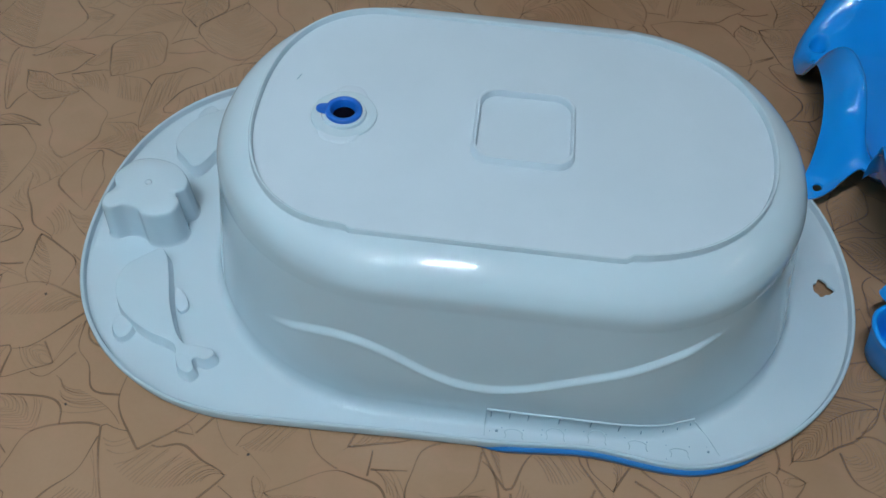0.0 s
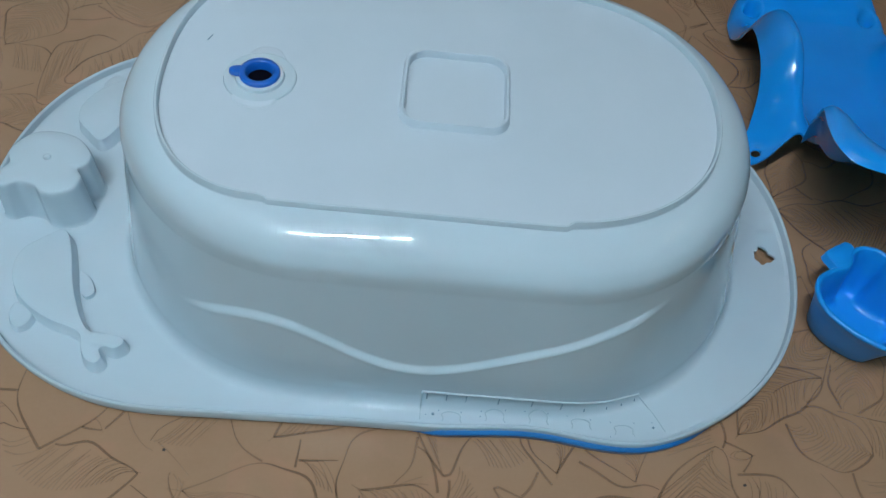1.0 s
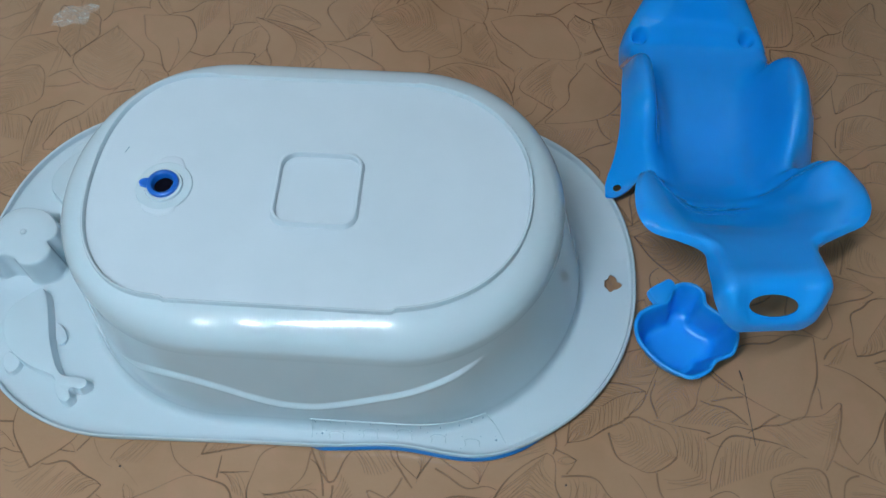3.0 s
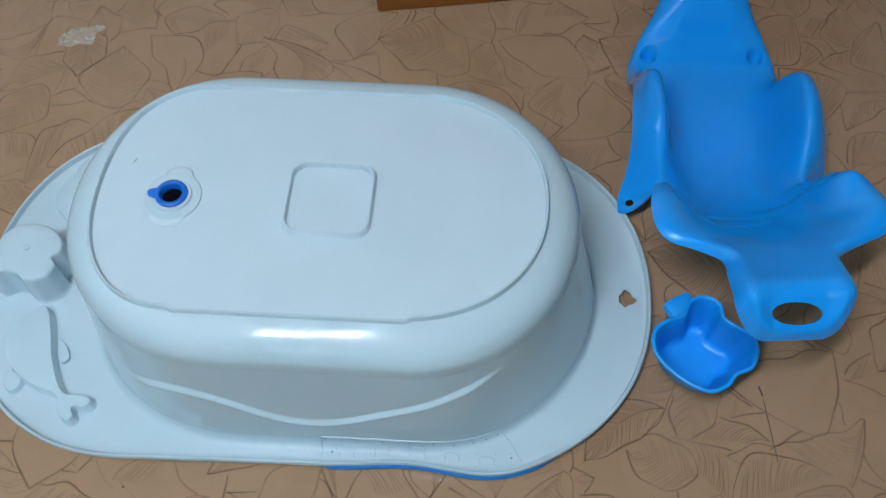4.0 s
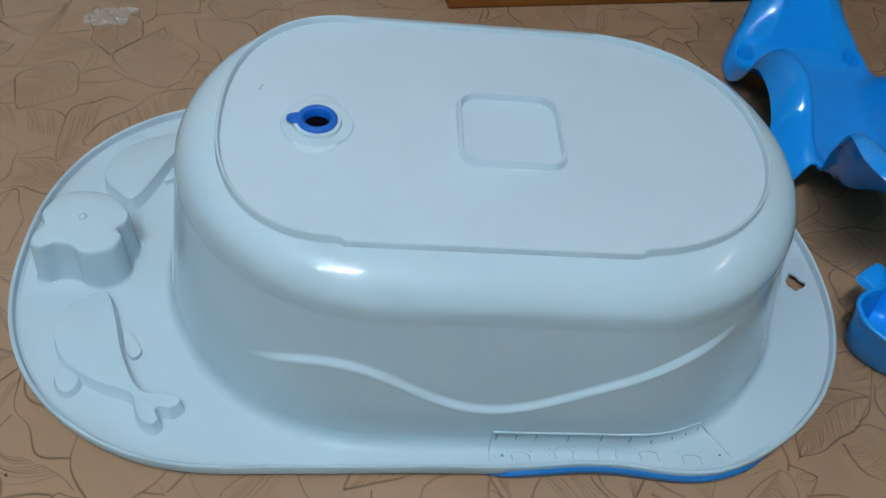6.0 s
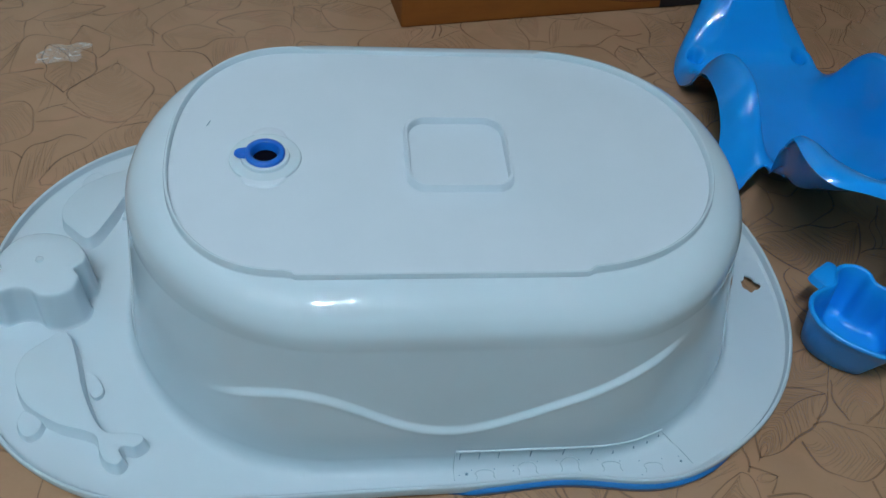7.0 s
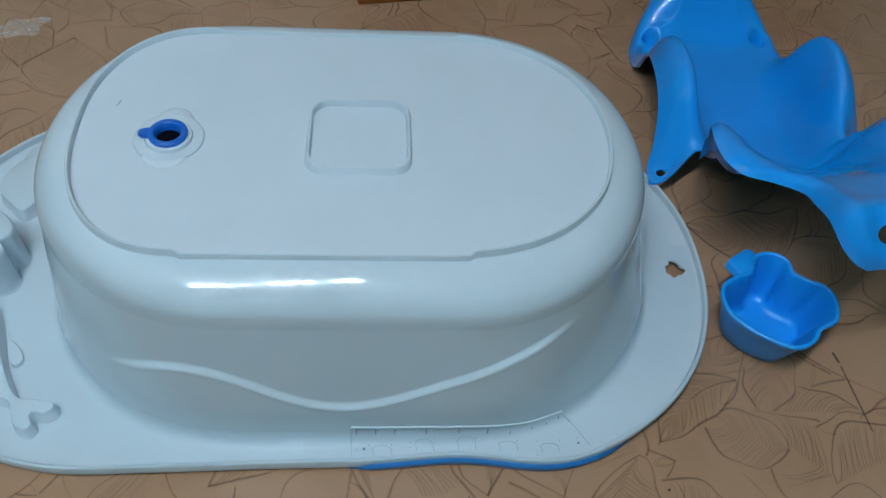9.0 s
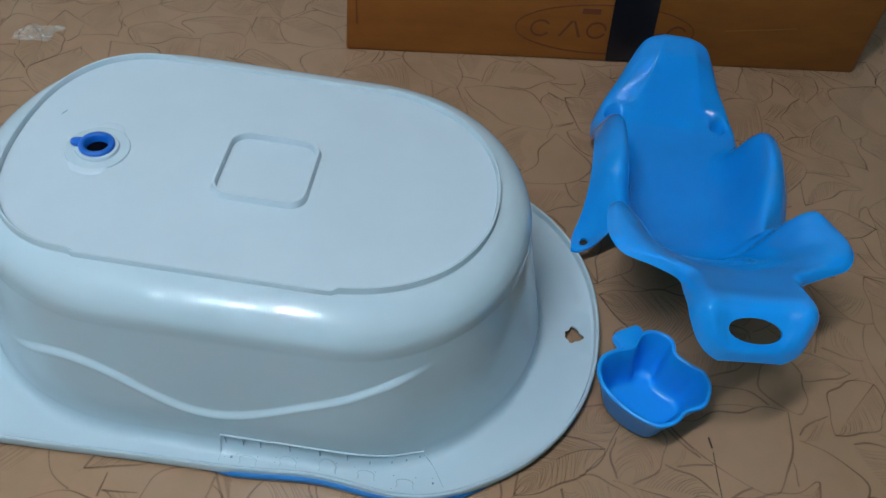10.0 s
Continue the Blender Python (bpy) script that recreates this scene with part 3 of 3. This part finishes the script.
        narrow = 1 - 0.05 * step01((0.93 - y) / 0.05) * step01((y - 0.78) / 0.03)
        full += [(bend + d * narrow, y, z + saddle(d, y) + lobe(d, y)) for d, z in pairs]
        lean = 0.10 * step01((0.97 - y) / 0.08)
        full = [(x, yy + lean * x, z) for x, yy, z in full]
        cols.append(spline(full, 97))
    cols = np.array(cols)
    rows = np.stack([spline(cols[:, k], 240) for k in range(97)], 1)
    # suction-foot hollows
    for hx, hy, depth, r in ((-0.085, 1.232, 0.022, 0.010), (0.077, 1.234, 0.022, 0.010)):
        d2 = (rows[:, :, 0] - hx) ** 2 + (rows[:, :, 1] - hy) ** 2
        rows[:, :, 2] -= depth * np.exp(-(d2 / r ** 2) ** 2)
    rows[:, :, 2] = np.maximum(rows[:, :, 2], 0.0035)
    rows[:, :, 1] -= 1.0
    shell = part("seat_shell", grid_mesh(rows.tolist()), SEAT, seat)
    sol = shell.modifiers.new("wall", "SOLIDIFY")
    sol.thickness, sol.offset = 0.0028, -1.0
    bake(shell)
    turn = Matrix.Translation((AX, 0.692, 0.212)) @ Matrix.Rotation(radians(35), 4, "X")
    ring = [[turn @ Vector((0.0265 * math.cos(a), 0.0122 * math.sin(a), z)) for a in [2 * math.pi * k / 48 for k in range(48)]] for z in (-0.03, 0.04)]
    cutters = [part("cutter", rings_mesh(ring, True, True), SEAT)]
    # arches between the feet and the front lobes, and the bolt holes in the feet
    arch = [(0.085, 0.957), (0.092, 0.956), (0.102, 0.950), (0.114, 0.942), (0.128, 0.937), (0.142, 0.941), (0.155, 0.950), (0.175, 0.945), (0.180, 0.890), (0.15, 0.888), (0.122, 0.894), (0.106, 0.915), (0.094, 0.930), (0.086, 0.944), (0.083, 0.953)]
    for side in (-1, 1):
        plan = spline([(AX + side * (d + (0.06 if side > 0 else 0.0)), y) for d, y in arch], 90, True)
        cutters.append(part("cutter", rings_mesh([[(x, y, z) for x, y in plan] for z in (-0.02, 0.150)], True, True), SEAT))
        cutters.append(part("cutter", rings_mesh([[(AX + side * 0.128 + 0.0055 * math.cos(a), 0.950 + 0.0055 * math.sin(a), z) for a in [2 * math.pi * k / 24 for k in range(24)]] for z in (-0.02, 0.06)], True, True), SEAT))
    cut(shell, cutters)
    keep_largest(shell)
    smooth_by_angle(shell, 60)
    return seat


build_seat()


# ---------------------------------------------------------------- the scoop
def build_scoop():
    scoop = new("bath_scoop")
    scoop.location = (0.615, 0.725, 0)
    tagged(scoop, "small blue plastic fruit-shaped bath scoop on the floor", "scoop")
    outline = [(0.553, 0.720), (0.558, 0.738), (0.574, 0.750), (0.592, 0.758), (0.600, 0.775), (0.612, 0.783), (0.627, 0.782), (0.637, 0.773), (0.639, 0.757), (0.654, 0.745), (0.668, 0.738), (0.674, 0.724), (0.672, 0.708), (0.664, 0.693), (0.646, 0.684), (0.634, 0.669), (0.612, 0.661), (0.581, 0.676), (0.559, 0.699)]
    p = spline([(x - 0.615, y - 0.725) for x, y in reversed(outline)], 140, True)
    area = 0.5 * np.sum(p[:, 0] * np.roll(p[:, 1], -1) - p[:, 1] * np.roll(p[:, 0], -1))
    p = p if area > 0 else p[::-1]
    bottom = p * 0.75 + np.array([0.004, 0.010])

    def ring(f, d, z):
        return [(x, y, z) for x, y in inset_outline(p * f + bottom * (1 - f), d)]

    rings = [ring(0.0, 0.004, 0.001), ring(0.0, 0.0, 0.005)]
    rings += [ring(f, 0.0, 0.005 + 0.065 * f) for f in (0.25, 0.5, 0.75, 0.97)]
    rings += [ring(1.0, -0.0022, 0.0705), ring(1.0, -0.0028, 0.0735), ring(1.0, -0.0015, 0.0752), ring(1.0, 0.0012, 0.0752), ring(1.0, 0.0024, 0.0735)]
    rings += [ring(f, 0.0026, 0.007 + 0.065 * f) for f in (0.75, 0.5, 0.25, 0.05)] + [ring(0.0, 0.006, 0.0045)] + [[(x * f + 0.004 * (1 - f), y * f + 0.010 * (1 - f), 0.0042) for x, y, _ in ring(0.0, 0.006, 0.0)] for f in (0.8, 0.5, 0.2, 0.03)]
    part("cup", rings_mesh(rings, True, True), CUP, scoop)
    part("handle", relief([(x - 0.615, y - 0.725) for x, y in [(0.580, 0.752), (0.576, 0.758), (0.571, 0.766), (0.570, 0.773), (0.577, 0.779), (0.588, 0.786), (0.596, 0.790), (0.603, 0.785), (0.603, 0.777), (0.600, 0.770), (0.597, 0.764), (0.592, 0.756)]], 0.0660, 0.0752, 0.0006, 0.0015, 60), CUP, scoop)


build_scoop()


# ---------------------------------------------------------------- the carton
def build_carton():
    box = new("cardboard_box")
    ang = math.atan2(0.151, 0.863)
    box.matrix_world = pose(0.155, 1.331, 0, 0, 0, math.degrees(ang))
    tagged(box, "brown corrugated cardboard carton with black tape", "box")
    L, D, T = 0.876, 0.46, 0.42
    bm = box_mesh((0, 0, 0), (L, D, T), 0.004)
    part("carton", bm, BOX, box)

    def panel(name, pts, mat, label="", depth=0.0008):
        """A thin printed or stuck-on sheet on the front face."""
        bm = bmesh.new()
        f = [bm.verts.new((x, -depth, z)) for x, z in pts]
        g = [bm.verts.new((x, 0.001, z)) for x, z in pts]
        bm.faces.new(f)
        for i in range(len(pts)):
            j = (i + 1) % len(pts)
            bm.faces.new((f[i], g[i], g[j], f[j]))
        return part(name, bm, mat, box, label, False)

    panel("tape", [(0.433, 0.003), (0.507, 0.003), (0.470, T - 0.002), (0.396, T - 0.002)], TAPE, "black adhesive tape band", 0.0016)
    panel("crease", [(0.0150, 0.050), (0.0175, 0.050), (0.0110, 0.20), (0.0090, 0.20)], PRINT)
    panel("crease", [(0.62, 0.0700), (0.74, 0.0815), (0.74, 0.0830), (0.62, 0.0712)], CREASE)
    # upside-down printing: an oval device, plain shapes and bars
    def arc(cx, cz, rx, rz, a0, a1, w, n=40):
        out = []
        for k in range(n + 1):
            a = a0 + (a1 - a0) * k / n
            out.append((cx + rx * math.cos(a), cz + rz * math.sin(a)))
        for k in range(n, -1, -1):
            a = a0 + (a1 - a0) * k / n
            out.append((cx + (rx - w) * math.cos(a), cz + (rz - w) * math.sin(a)))
        return out

    panel("printed_oval", arc(0.420, 0.062, 0.150, 0.047, 0.0, math.pi, 0.0020), PRINT, "brown printed oval emblem")
    panel("printed_oval", arc(0.420, 0.062, 0.150, 0.047, math.pi, 2 * math.pi, 0.0020), PRINT)
    panel("printed_shape", arc(0.312, 0.060, 0.017, 0.016, 0.6, 5.7, 0.0035), PRINT)
    panel("printed_shape", [(0.343, 0.046), (0.360, 0.076), (0.365, 0.076), (0.347, 0.046)], PRINT)
    panel("printed_shape", [(0.364, 0.076), (0.376, 0.046), (0.381, 0.046), (0.368, 0.076)], PRINT)
    panel("printed_shape", arc(0.405, 0.060, 0.017, 0.016, 0.0, 5.9, 0.0035), PRINT)
    panel("printed_shape", arc(0.540, 0.060, 0.017, 0.016, 0.4, 5.6, 0.0035), PRINT)
    panel("printed_bar", [(0.375, 0.090), (0.405, 0.090), (0.405, 0.100), (0.375, 0.100)], PRINT)
    panel("printed_bar", [(0.355, 0.118), (0.420, 0.118), (0.420, 0.126), (0.355, 0.126)], PRINT)
    for x, z, w, h in ((0.407, 0.137, 0.030, 0.014), (0.515, 0.138, 0.036, 0.014), (0.268, 0.162, 0.050, 0.009), (0.325, 0.162, 0.035, 0.009), (0.366, 0.162, 0.044, 0.009), (0.500, 0.164, 0.040, 0.009), (0.545, 0.164, 0.028, 0.009)):
        panel("printed_bar", [(x, z), (x + w, z), (x + w, z + h), (x, z + h)], PRINT)
    text = bpy.data.curves.new("lettering", "FONT")
    text.body, text.size, text.extrude = "PVT. LTD.", 0.0225, 0.0006
    ob = new("lettering", text)
    deps = bpy.context.evaluated_depsgraph_get()
    deps.update()
    me = bpy.data.meshes.new_from_object(ob.evaluated_get(deps))
    bpy.data.objects.remove(ob)
    me.materials.append(PRINT)
    letters = new("lettering", me)
    letters.parent = box
    letters.matrix_local = Matrix.Translation((0.402, -0.0008, 0.1525)) @ Matrix.Rotation(radians(180), 4, "Y") @ Matrix.Rotation(radians(90), 4, "X")
    tagged(letters, "dark brown upside-down print")


build_carton()

# marks on the floor
def floor_mark(a, b, width):
    ob = bar("floor_mark", None, DARK, a, b, width, 0.0, 0.0012)
    tagged(ob, "short dark scratch on the vinyl floor", "scratch", kind="structure")


floor_mark((0.6955, 0.702), (0.6985, 0.689), 0.0016)
floor_mark((0.699, 0.684), (0.706, 0.605), 0.0005)
floor_mark((0.1175, 0.502), (0.1185, 0.435), 0.0010)
for k, (x, y) in enumerate([(-0.065, 0.530), (0.012, 0.470), (0.135, 0.494), (0.352, 0.497), (0.475, 0.542), (0.862, 0.915), (-0.333, 0.688), (-0.262, 0.560)]):
    floor_mark((x, y), (x + 0.0025 * math.cos(k * 1.7), y + 0.0025 * math.sin(k * 1.7)), 0.0022)

def build_leaf_print():
    """Overlapping leaf outlines and their fine veins, printed on the vinyl."""
    rng = random.Random(17)
    step, leaves = 0.066, []
    for i in range(38):
        for j in range(26):
            length = rng.uniform(0.085, 0.160)
            leaves.append((-0.95 + step * (i + rng.uniform(-0.4, 0.4)), 0.22 + step * (j + rng.uniform(-0.4, 0.4)), rng.uniform(0, 2 * math.pi), length, length * rng.uniform(0.22, 0.40), rng.uniform(-1.5, 1.5)))
    rng.shuffle(leaves)
    data = np.array(leaves)

    def half_width(u, w):
        u = np.clip(u, 0.0, 1.0)
        return w * np.sin(math.pi * u ** 0.9) ** 0.72 * (1 - 0.5 * u ** 7)

    def axis(u, length, bend):
        v = u - 0.5
        return length * bend * (v * v - 0.9 * v ** 3)

    def place(leaf, u, off):
        x, y, a, length, w, bend = leaf
        px, py = length * (u - 0.5), axis(u, length, bend) + off
        return np.stack([x + px * math.cos(a) - py * math.sin(a), y + px * math.sin(a) + py * math.cos(a)], 1)

    def free(k, pts):
        """Which points lie under no leaf that was laid before."""
        ok = np.ones(len(pts), bool)
        d = np.hypot(data[:k, 0] - data[k, 0], data[:k, 1] - data[k, 1])
        for j in np.nonzero(d < 0.62 * (data[:k, 3] + data[k, 3]))[0]:
            x, y, a, length, w, bend = data[j]
            dx, dy = pts[:, 0] - x, pts[:, 1] - y
            u = (dx * math.cos(a) + dy * math.sin(a)) / length + 0.5
            v = -dx * math.sin(a) + dy * math.cos(a) - axis(u, length, bend)
            ok &= ~((u > 0) & (u < 1) & (np.abs(v) < half_width(u, w)))
        # no stray stubs: runs of fewer than six points stay hidden
        run = 0
        for i in range(len(ok) + 1):
            if i < len(ok) and ok[i]:
                run += 1
            else:
                if run < min(6, len(ok)):
                    ok[i - run:i] = False
                run = 0
        return ok

    def strips(lines, z):
        verts, faces = [], []
        for pts, ok, width in lines:
            t = np.gradient(pts, axis=0)
            t /= np.maximum(np.linalg.norm(t, axis=1), 1e-9)[:, None]
            side = np.stack([-t[:, 1], t[:, 0]], 1) * width[:, None] / 2
            base = len(verts)
            verts += [(x, y, z) for x, y in pts - side] + [(x, y, z) for x, y in pts + side]
            n = len(pts)
            faces += [(base + i, base + i + 1, base + n + i + 1, base + n + i) for i in range(n - 1) if ok[i] and ok[i + 1]]
        me = bpy.data.meshes.new("print")
        me.from_pydata(verts, [], faces)
        return me

    outlines, veins = [], []
    u = np.linspace(0.0, 1.0, 30)
    for k, leaf in enumerate(leaves):
        length, w = leaf[3], leaf[4]
        wave = 0.10 * w * np.sin(u * rng.uniform(9, 16) + rng.uniform(0, 6))
        for side in (-1, 1):
            pts = place(leaf, u, side * (half_width(u, w) + wave * np.sin(math.pi * u)))
            outlines.append((pts, free(k, pts), 0.0023 * (0.8 + 0.35 * np.sin(u * 7 + rng.uniform(0, 6)))))
        if rng.random() < 0.30:
            q = np.linspace(0.0, rng.uniform(0.4, 0.8), 14)
            pts = place(leaf, q, 0.0 * q)
            outlines.append((pts, free(k, pts), 0.0013 * (1.05 - q)))
        kind = rng.random()
        if kind < 0.9:
            # veins sweep from the midrib to one or both edges
            r = np.linspace(0.0, 1.0, 6)
            for side in ((-1, 1) if kind < 0.5 else (1,)):
                for s in np.arange(0.02, 0.86, 0.0040 / length):
                    q = s + (0.16 + 0.08 * rng.random()) * r ** 1.2
                    reach = rng.uniform(0.75, 0.98)
                    pts = place(leaf, q, side * half_width(q, w) * r * reach)
                    veins.append((pts, free(k, pts), 0.0011 * (1.1 - 0.5 * r)))
    for name, lines, z, ink, label in (("leaf_outline_print", outlines, 0.0006, LEAF_INK, "brown leaf outlines printed on the tan vinyl"), ("leaf_vein_print", veins, 0.0004, VEIN_INK, "fine brown leaf veins printed on the tan vinyl")):
        me = strips(lines, z)
        me.materials.append(ink)
        ob = new(name, me)
        ob.parent = floor
        tagged(ob, label, kind="stuff")


build_leaf_print()


# thin pale see-through sheet that paints in a broken reflection on the floor
def build_floor_reflection():
    m = material("pale_reflection_film", (0.75, 0.72, 0.68), 0.12)
    n = Nodes(m)
    n.link(n.ramp(n.noise(75.0, 4.0, 0.6, 0.8), [(0.36, (0.10,) * 3), (0.66, (0.42,) * 3)]), n.b.inputs["Alpha"])
    n.bump(n.noise(90.0, 3.0), 0.8, 0.006)
    rows = []
    for j in range(13):
        v = j / 12
        rows.append([(-0.358 + 0.058 * u + 0.012 * v + 0.004 * math.sin(9 * v), 1.224 + 0.044 * v + 0.010 * u + 0.003 * math.sin(11 * u), 0.0012 + 0.0022 * noise.noise((u * 5, v * 4, 2.0)) ** 2) for u in [i / 16 for i in range(17)]])
    ob = part("floor_reflection", grid_mesh(rows), m)
    tagged(ob, "pale broken patch painted in for a reflection on the vinyl floor", "tape")


build_floor_reflection()

# ---------------------------------------------------------------- lamps
def build_tube(TUBE, TUBE_TURN, TUBE_STRENGTH, spans, colour):
    glow = bpy.data.materials.new("glowing_tube_glass")
    glow.use_nodes = True
    nt = glow.node_tree
    nt.nodes.clear()
    e, o = nt.nodes.new("ShaderNodeEmission"), nt.nodes.new("ShaderNodeOutputMaterial")
    e.inputs["Color"].default_value = (*colour, 1)
    e.inputs["Strength"].default_value = TUBE_STRENGTH
    nt.links.new(e.outputs[0], o.inputs["Surface"])
    lamp = new("tube_light")
    lamp.matrix_world = pose(TUBE[0], TUBE[1], TUBE[2], 0, 0, TUBE_TURN)
    tagged(lamp, "lit fluorescent tube light placed unseen under the ceiling", "lamp", "ceiling tube lights")
    part("batten", box_mesh((-0.66, -0.025, 0.045), (0.66, 0.025, 0.085), 0.006), LAMP_WHITE, lamp)
    for x in (-0.5, 0.5):
        part("hanger", box_mesh((x - 0.008, -0.008, 0.085), (x + 0.008, 0.008, H - TUBE[2]), 0.002), LAMP_WHITE, lamp)
    for a, b in spans:
        for x in (a - 0.013, b + 0.013):
            part("holder", box_mesh((x - 0.013, -0.016, -0.016), (x + 0.013, 0.016, 0.046), 0.004), LAMP_WHITE, lamp)
        part("tube", rod([(a, 0, 0), ((a + b) / 2, 0, 0), (b, 0, 0)], 0.006, 16, 5), glow, lamp, "glowing white glass tube")



for (place, turn, strength, spans), colour in zip(TUBES, TUBE_COLOURS):
    build_tube(place, turn, strength, spans, colour)
